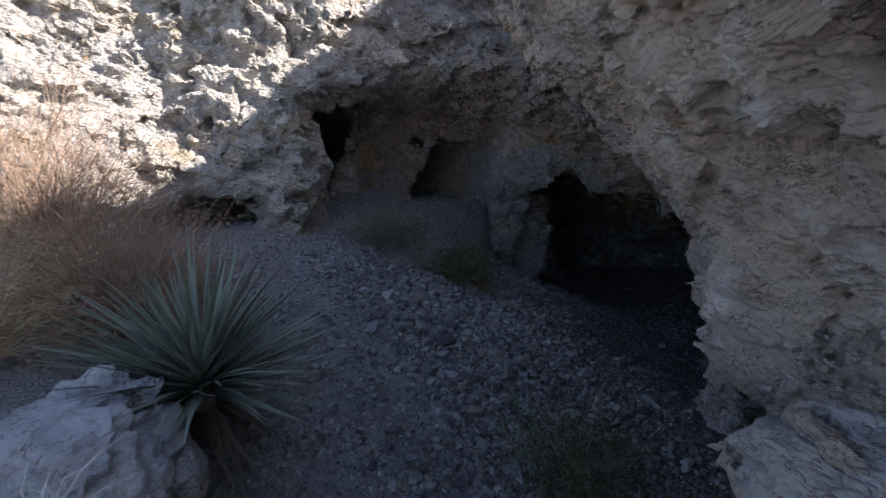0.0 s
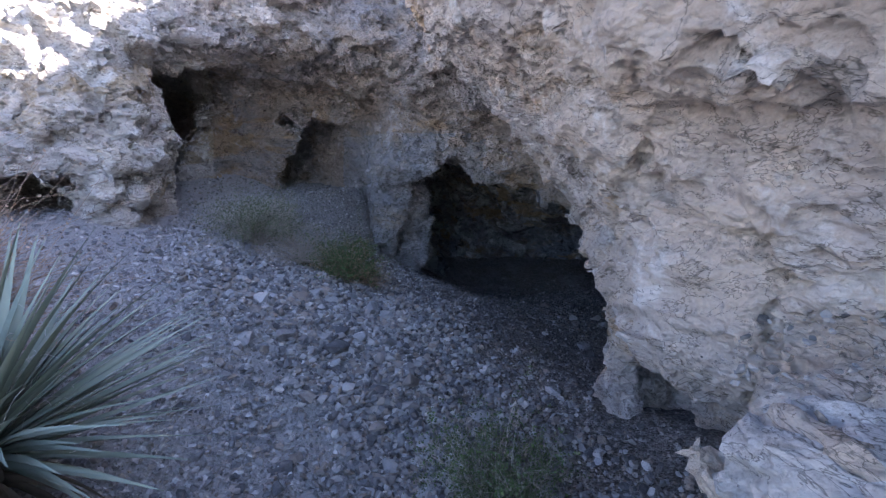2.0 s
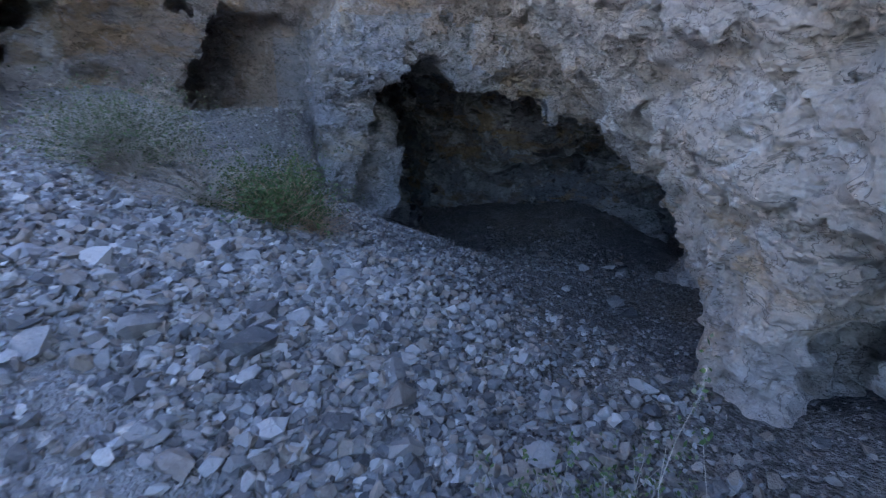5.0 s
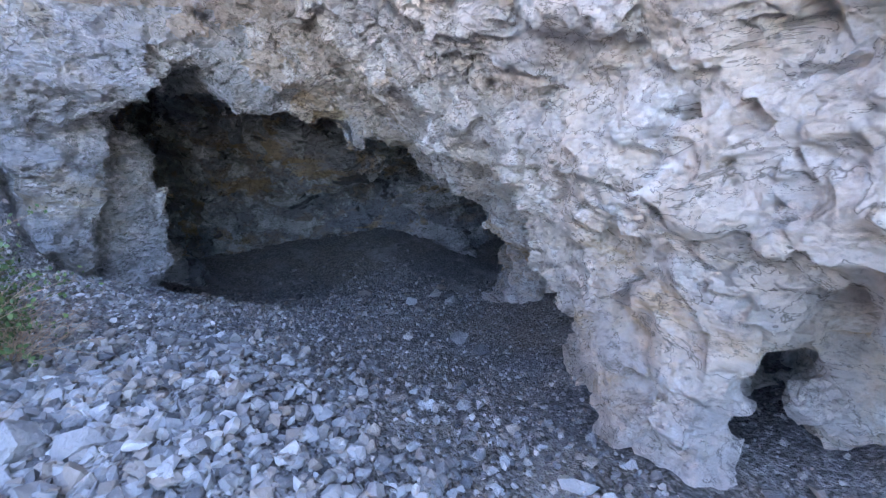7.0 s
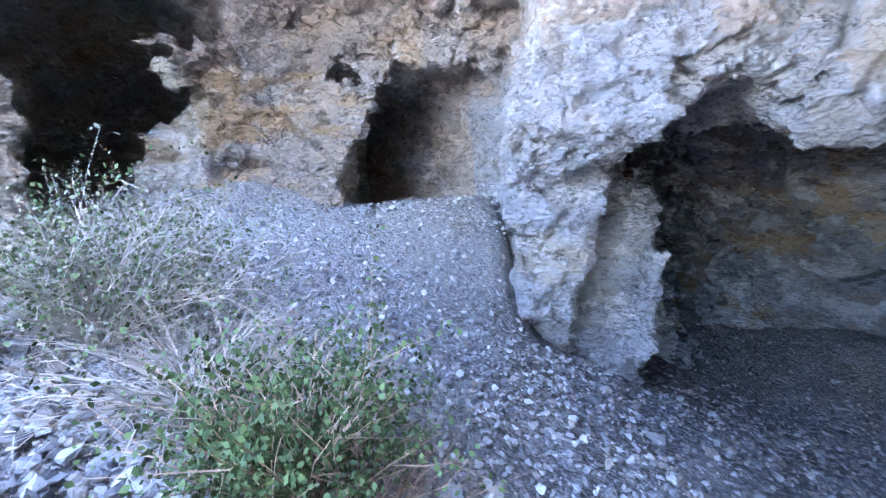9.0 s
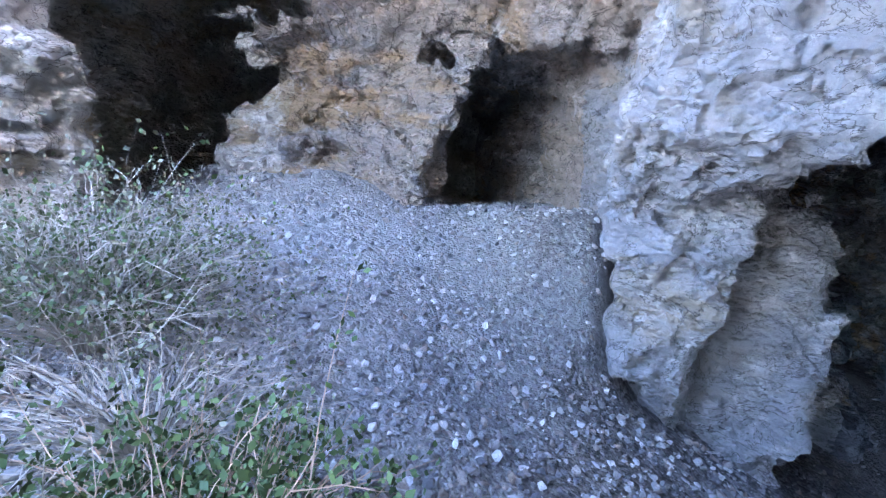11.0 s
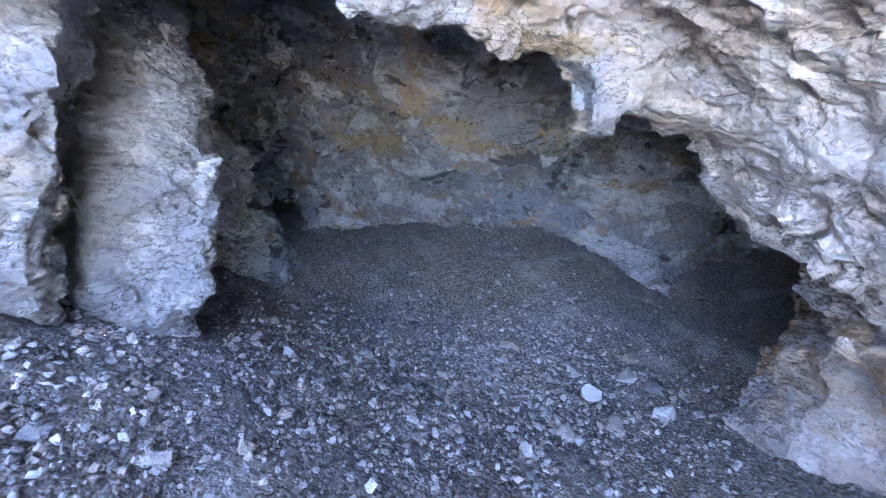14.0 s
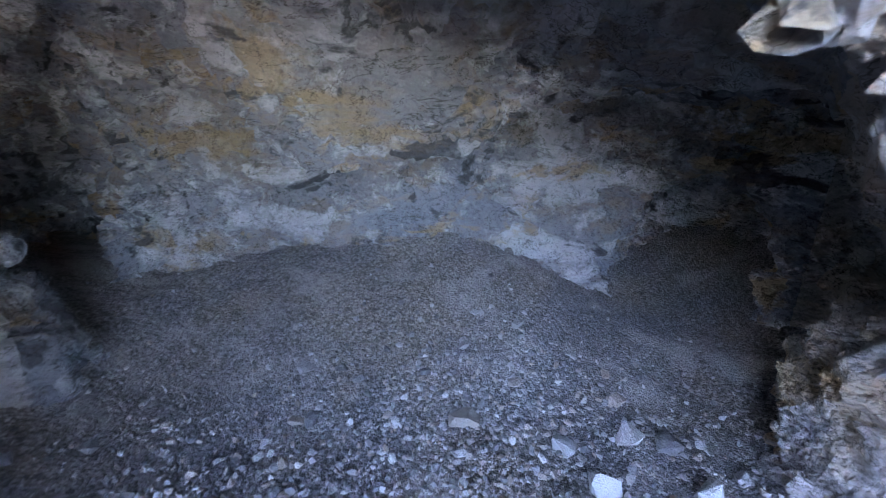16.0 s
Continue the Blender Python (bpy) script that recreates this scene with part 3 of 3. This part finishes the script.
size = 0.018 + 0.06 * r0.random(len(floor)) ** 3
rubble("cave_rubble", np.column_stack([floor, size])[:4200], "loose grey stones scattered over the cave floor")
top = np.stack([r0.uniform(1.28, 2.1, 420), r0.uniform(0.7, 1.95, 420)], 1)
rubble("ledge_rubble", np.column_stack([top, 0.012 + 0.05 * r0.random(420) ** 2.5]), "small broken stones lying on the rock ledge", 1.0 + 0.4 * (top[:, 0] - 1.05))
spread = np.stack([np.clip(r0.normal(1.6, 2.0, 40000), -2.6, 6.8), np.clip(r0.normal(5.8, 2.3, 40000), 0.6, 11.5)], 1)
spread = spread[clear_of_rock(spread)]
size = 0.010 + 0.040 * r0.random(len(spread)) ** 3.2
rubble("pebbles", np.column_stack([spread, size])[:24000], "small grey pebbles and chips strewn on the dusty ground")

slope = np.concatenate([np.stack([r0.normal(-0.85, 0.8, 15000), r0.uniform(1.5, 5.9, 15000)], 1), np.stack([r0.uniform(-1.6, 1.6, 6000), r0.uniform(5.7, 8.3, 6000)], 1)])
slope = slope[clear_of_rock(slope)]
size = 0.012 + 0.046 * r0.random(len(slope)) ** 2.8
rubble("gravel", np.column_stack([slope, size]), "pale angular gravel scattered over the dusty slope", mat=gravel_mat)


def stone_at(x, y, size, turn=None, seed=0, tilt=0.12):
    r = random.Random(seed)
    m = pose(x, y, ground_at(x, y) + 0.12 * size, math.degrees(r.gauss(0, tilt)), math.degrees(r.gauss(0, tilt)), r.uniform(0, 360) if turn is None else turn)
    part("stone", STONES[seed % len(STONES)], ground, "", m @ Matrix.Scale(size, 4))


# larger stones, one by one: the scree beside the path, then those on the cave floor
r1 = random.Random(3)
count = 0
while count < 190:
    t = r1.random()
    x, y = 0.3 - 0.5 * t + r1.gauss(0, 0.5), 2.7 + 2.7 * t + r1.gauss(0, 0.2)
    if x < -0.9 or x > 1.9 or not clear_of_rock(np.array([[x, y]]))[0]:
        continue
    count += 1
    stone_at(x, y, 0.08 + 0.13 * r1.random() ** 2.5, None, count)
for k, (x, y, size) in enumerate([(0.03, 4.27, 0.27), (-0.34, 4.3, 0.22), (1.85, 3.84, 0.16), (2.08, 4.58, 0.11), (0.26, 4.99, 0.15), (4.95, 7.49, 0.26),
                                  (5.05, 7.28, 0.24), (4.36, 8.31, 0.24), (3.95, 9.46, 0.20), (4.15, 9.3, 0.12), (4.6, 7.75, 0.22), (4.45, 7.45, 0.24),
                                  (4.2, 7.05, 0.20), (4.75, 7.0, 0.22), (3.75, 7.1, 0.16), (2.8, 7.39, 0.13), (1.6, 7.05, 0.12), (1.3, 7.15, 0.11),
                                  (3.3, 7.0, 0.14), (5.3, 7.7, 0.18), (4.9, 8.3, 0.14), (3.5, 8.2, 0.12), (3.05, 6.05, 0.13), (3.4, 5.5, 0.2), (3.6, 5.9, 0.24)]):
    stone_at(x, y, size, None, 40 + k)
count = 0
while count < 80:
    x, y = r1.uniform(1.6, 5.6), r1.uniform(5.2, 9.6)
    if abs((y - 8.4) + 0.35 * (x - 3.2)) > 1.8 or not clear_of_rock(np.array([[x, y]]))[0]:
        continue
    count += 1
    stone_at(x, y, 0.05 + 0.09 * r1.random() ** 2, None, count + 7)


# ---- plants ----
def tubes(paths, radii):
    """Thin three-sided stalks along rows of points."""
    p = np.asarray(paths, float)
    n, k, _ = p.shape
    d = np.gradient(p, axis=1)
    d /= np.linalg.norm(d, axis=2, keepdims=True) + 1e-9
    a = np.cross(d, (0.31, 0.53, 0.79))
    a /= np.linalg.norm(a, axis=2, keepdims=True) + 1e-9
    b = np.cross(d, a)
    w = np.asarray(radii)[:, None, None] * np.linspace(1, 0.35, k)[None, :, None]
    v = np.stack([p + w * (math.cos(t) * a + math.sin(t) * b) for t in (0, 2.094, 4.189)], 2)
    i = np.arange(n * k * 3).reshape(n, k, 3)
    f = [np.stack([i[:, :-1, s], i[:, :-1, (s + 1) % 3], i[:, 1:, (s + 1) % 3], i[:, 1:, s]], -1).reshape(-1, 4) for s in range(3)]
    return v.reshape(-1, 3), np.concatenate(f)


def sprays(r, n, radius, height, droop, spread=1.0, k=7, wild=0.10, start=0.05):
    """Stalks that rise from one root, fan out and droop."""
    az, out = r.uniform(0, 2 * np.pi, n), np.sqrt(r.random(n)) * radius * spread
    top = height * (0.45 + 0.55 * r.random(n)) * np.sqrt(np.clip(1 - 0.75 * (out / (radius * spread + 1e-6)) ** 2, 0.1, 1))
    t = np.linspace(0, 1, k)[None, :]
    x = np.cos(az)[:, None] * (start * r.random(n)[:, None] + out[:, None] * t ** 1.2)
    y = np.sin(az)[:, None] * (start * r.random(n)[:, None] + out[:, None] * t ** 1.2)
    z = top[:, None] * (t * (1 + droop) - droop * t ** 2.5)
    p = np.stack([x, y, z], -1)
    return p + np.cumsum(r.normal(0, wild * height / k, p.shape), 1) * t[..., None]


def leaves_on(r, p, n, size, lean=0.5):
    """Small folded leaves scattered along the outer parts of stalks."""
    i, t = r.integers(len(p), size=n), r.uniform(0.35, 1.0, n) * (p.shape[1] - 1)
    a = np.minimum(t.astype(int), p.shape[1] - 2)
    c = p[i, a] + (p[i, a + 1] - p[i, a]) * (t - a)[:, None] + r.normal(0, size * 0.8, (n, 3))
    u = r.normal(0, 1, (n, 3)) + (0, 0, lean)
    u /= np.linalg.norm(u, axis=1, keepdims=True)
    w = np.cross(u, r.normal(0, 1, (n, 3)))
    w /= np.linalg.norm(w, axis=1, keepdims=True)
    s = size * r.uniform(0.6, 1.3, n)[:, None]
    v = np.stack([c, c + s * (0.5 * u + 0.32 * w), c + s * u, c + s * (0.5 * u - 0.32 * w)], 1)
    return v.reshape(-1, 3), np.arange(n * 4).reshape(-1, 4)


def shrub(name, at, radius, height, label, seed, stalks, stalk_mat, thick, leaf=(), droop=0.35, wild=0.12, category="shrub"):
    """A shrub: woody stalks with side twigs, and leaf masses of up to two kinds."""
    r = np.random.default_rng(seed)
    top = thing(name, (at[0], at[1], ground_at(at[0], at[1]) - 0.02) if len(at) == 2 else at, label, category)
    p = sprays(r, stalks, radius, height, droop, wild=wild)
    tagged(part("branchwork", mesh_of("branchwork", *tubes(p, thick * r.uniform(0.6, 1.4, stalks)), stalk_mat), top), kind="stuff")
    m = stalks * 3
    i, a = r.integers(stalks, size=m), r.integers(2, p.shape[1] - 1, size=m)
    d = r.normal(0, 1, (m, 3)) * 0.18 * height + (p[i, a] - p[i, a - 1]) * 1.5
    t = np.linspace(0, 1, 4)[None, :, None]
    q = p[i, a][:, None, :] + d[:, None, :] * t + r.normal(0, 0.012, (m, 4, 3)) * t
    tagged(part("twigwork", mesh_of("twigwork", *tubes(q, np.full(m, thick * 0.5)), stalk_mat), top), kind="stuff")
    both = np.concatenate([p, np.stack([q[:, 0], q[:, 1], q[:, 1], q[:, 2], q[:, 2], q[:, 3], q[:, 3]], 1)])
    for n, size, mat in leaf:
        tagged(part("foliage", mesh_of("foliage", *leaves_on(r, both, n, size), mat), top), kind="stuff")
    return top


shrub("green_bush", (0.28, 5.76), 0.42, 0.58, "dense dark green bush growing at the top of the scree", 1, 120, brown_mat, 0.004, [(9500, 0.022, green_mat)], 0.1)
shrub("grey_bush", (-0.66, 6.1), 0.62, 0.58, "grey-green bush with dry tangled stalks on the slope", 2, 300, twig_mat, 0.0028, [(6500, 0.019, sage_mat), (4200, 0.02, green_mat)], 0.6, 0.35)
shrub("dry_bush", (0.52, 5.72), 0.34, 0.30, "low tangle of brown dry stems beside the green bush", 10, 90, brown_mat, 0.0024, (), 0.7, 0.3)
shrub("dry_bush", (-0.2, 6.0), 0.55, 0.42, "low tangle of pale dry stems beside the green bush", 9, 120, twig_mat, 0.0032, (), 0.9, 0.25)
shrub("sage_bush", (0.86, 2.86), 0.48, 0.62, "straggly green bush with dry twigs below the scree", 3, 90, twig_mat, 0.0028, [(6500, 0.019, green_mat), (3500, 0.018, sage_mat)], 0.35, 0.2)
shrub("brown_brush", (-2.25, 3.25), 0.85, 1.15, "dry brown leafless brush beside the yucca", 4, 650, brown_mat, 0.0036, [(4200, 0.018, brown_mat)], 0.25, 0.2)
shrub("brown_brush", (-3.3, 4.0), 1.0, 1.75, "dry brown leafless brush below the sunlit cliff", 5, 420, brown_mat, 0.0045, [(2600, 0.018, straw_mat)], 0.25, 0.2)
shrub("straw_brush", (-2.75, 2.7), 0.7, 1.0, "straw-coloured dry brush at the edge of the shade", 6, 260, straw_mat, 0.0026, [(1200, 0.016, straw_mat)], 0.3, 0.2)
shrub("straw_brush", (-4.3, 4.5), 0.9, 1.5, "straw-coloured dry brush in the sun below the cliff", 12, 300, straw_mat, 0.003, [(1800, 0.018, brown_mat)], 0.3, 0.2)
shrub("dead_twigs", (-1.25, 2.15), 0.28, 0.3, "bare dead twigs beside a small boulder", 7, 16, twig_mat, 0.004, (), 0.4, 0.3)
shrub("bleached_twigs", (-1.30, 1.38, 0.86), 0.30, 0.22, "bleached white branching twigs over a boulder", 8, 14, white_twig_mat, 0.005, (), 0.1, 0.5)


def on_rock(x, y, z):
    """The place on the rock nearest to a point."""
    i = ((rv - (x, y, z)) ** 2).sum(1).argmin()
    return tuple(float(c) for c in rv[i])


for k, (at, size) in enumerate((((-5.4, 5.6, 3.9), 0.55), ((-4.9, 5.9, 4.2), 0.45), ((-5.8, 5.2, 3.6), 0.5), ((-3.4, 6.4, 4.4), 0.22), ((-4.2, 5.7, 3.2), 0.14))):
    shrub("grass_tuft", on_rock(*at), size * 0.55, size, "straw-coloured dry grass tuft on the sunlit cliff", 20 + k, 140, straw_mat, 0.0018, (), 0.3, 0.12, "grass")


def yucca_leaf(seed, length, bend, mat):
    """A stiff channelled blade that narrows to a spine."""
    r = random.Random(seed)
    n, v, f = 9, [], []
    for i in range(n + 1):
        t = i / n
        w = 0.0150 * (0.75 + 0.6 * math.sin(math.pi * min(1, t * 1.25)) ** 0.8) * (1 - t ** 3) + 0.0012
        x, z = length * t, -bend * t * t * length
        y = 0.02 * math.sin(t * 2 + seed)
        v += [(x, y - w, z + 0.45 * w), (x, y, z), (x, y + w, z + 0.45 * w)]
        if i:
            a = 3 * (i - 1)
            f += [(a, a + 1, a + 4, a + 3), (a + 1, a + 2, a + 5, a + 4)]
    return mesh_of("leaf", v, f, mat, True)


def yucca(at, label):
    top = thing("yucca", at, label, "yucca")
    r = random.Random(21)
    bm = bmesh.new()
    bmesh.ops.create_cone(bm, cap_ends=True, segments=10, radius1=0.09, radius2=0.06, depth=0.26, matrix=Matrix.Translation((0, 0, 0.1)))
    me = bpy.data.meshes.new("stem")
    bm.to_mesh(me)
    bm.free()
    me.materials.append(dead_yucca_mat)
    part("stem", me, top, "short shaggy stem of dead leaf bases")
    live = [yucca_leaf(i, 0.69 + 0.048 * i, 0.04 + 0.05 * (i % 4), yucca_mat) for i in range(7)]
    dead = [yucca_leaf(i, 0.34 + 0.05 * i, 0.4 + 0.12 * i, dead_yucca_mat) for i in range(4)]
    for i in range(230):
        k = (i + 0.5) / 230
        up = math.degrees(math.asin(min(1, 0.99 - 0.86 * k))) + r.gauss(0, 5)
        part("leaf", live[i % 7], top, "", pose(0, 0, 0.30 - 0.08 * k, 0, 0, i * 137.5 + r.gauss(0, 6)) @ pose(0.02, 0, 0, r.gauss(0, 12), -up, 0))
    n = np.random.default_rng(33)
    az, up, run = n.uniform(0, 6.28, 130), n.uniform(0.1, 1.3, 130), n.uniform(0.2, 0.6, 130)
    base = np.stack([np.cos(az) * np.cos(up) * run, np.sin(az) * np.cos(up) * run, 0.28 + np.sin(up) * run], 1)
    curl = np.cumsum(n.normal(0, 0.016, (130, 7, 3)), 1) + np.linspace(0, 1, 7)[None, :, None] * n.normal(0, 0.05, (130, 1, 3))
    tagged(part("fibres", mesh_of("fibres", *tubes(base[:, None, :] + curl, np.full(130, 0.0009)), white_twig_mat), top, "curling pale fibres along the leaf edges"), kind="stuff")
    for i in range(40):
        part("leaf", dead[i % 4], top, "dead brown leaf", pose(0, 0, 0.14, 0, 0, i * 137.5 + r.gauss(0, 9)) @ pose(0.03, 0, 0, r.gauss(0, 15), r.uniform(-2, 22), 0))
    return top


yucca((-1.42, 2.62, ground_at(-1.42, 2.62) + 0.12), "large grey-green spiky yucca with dead lower leaves")
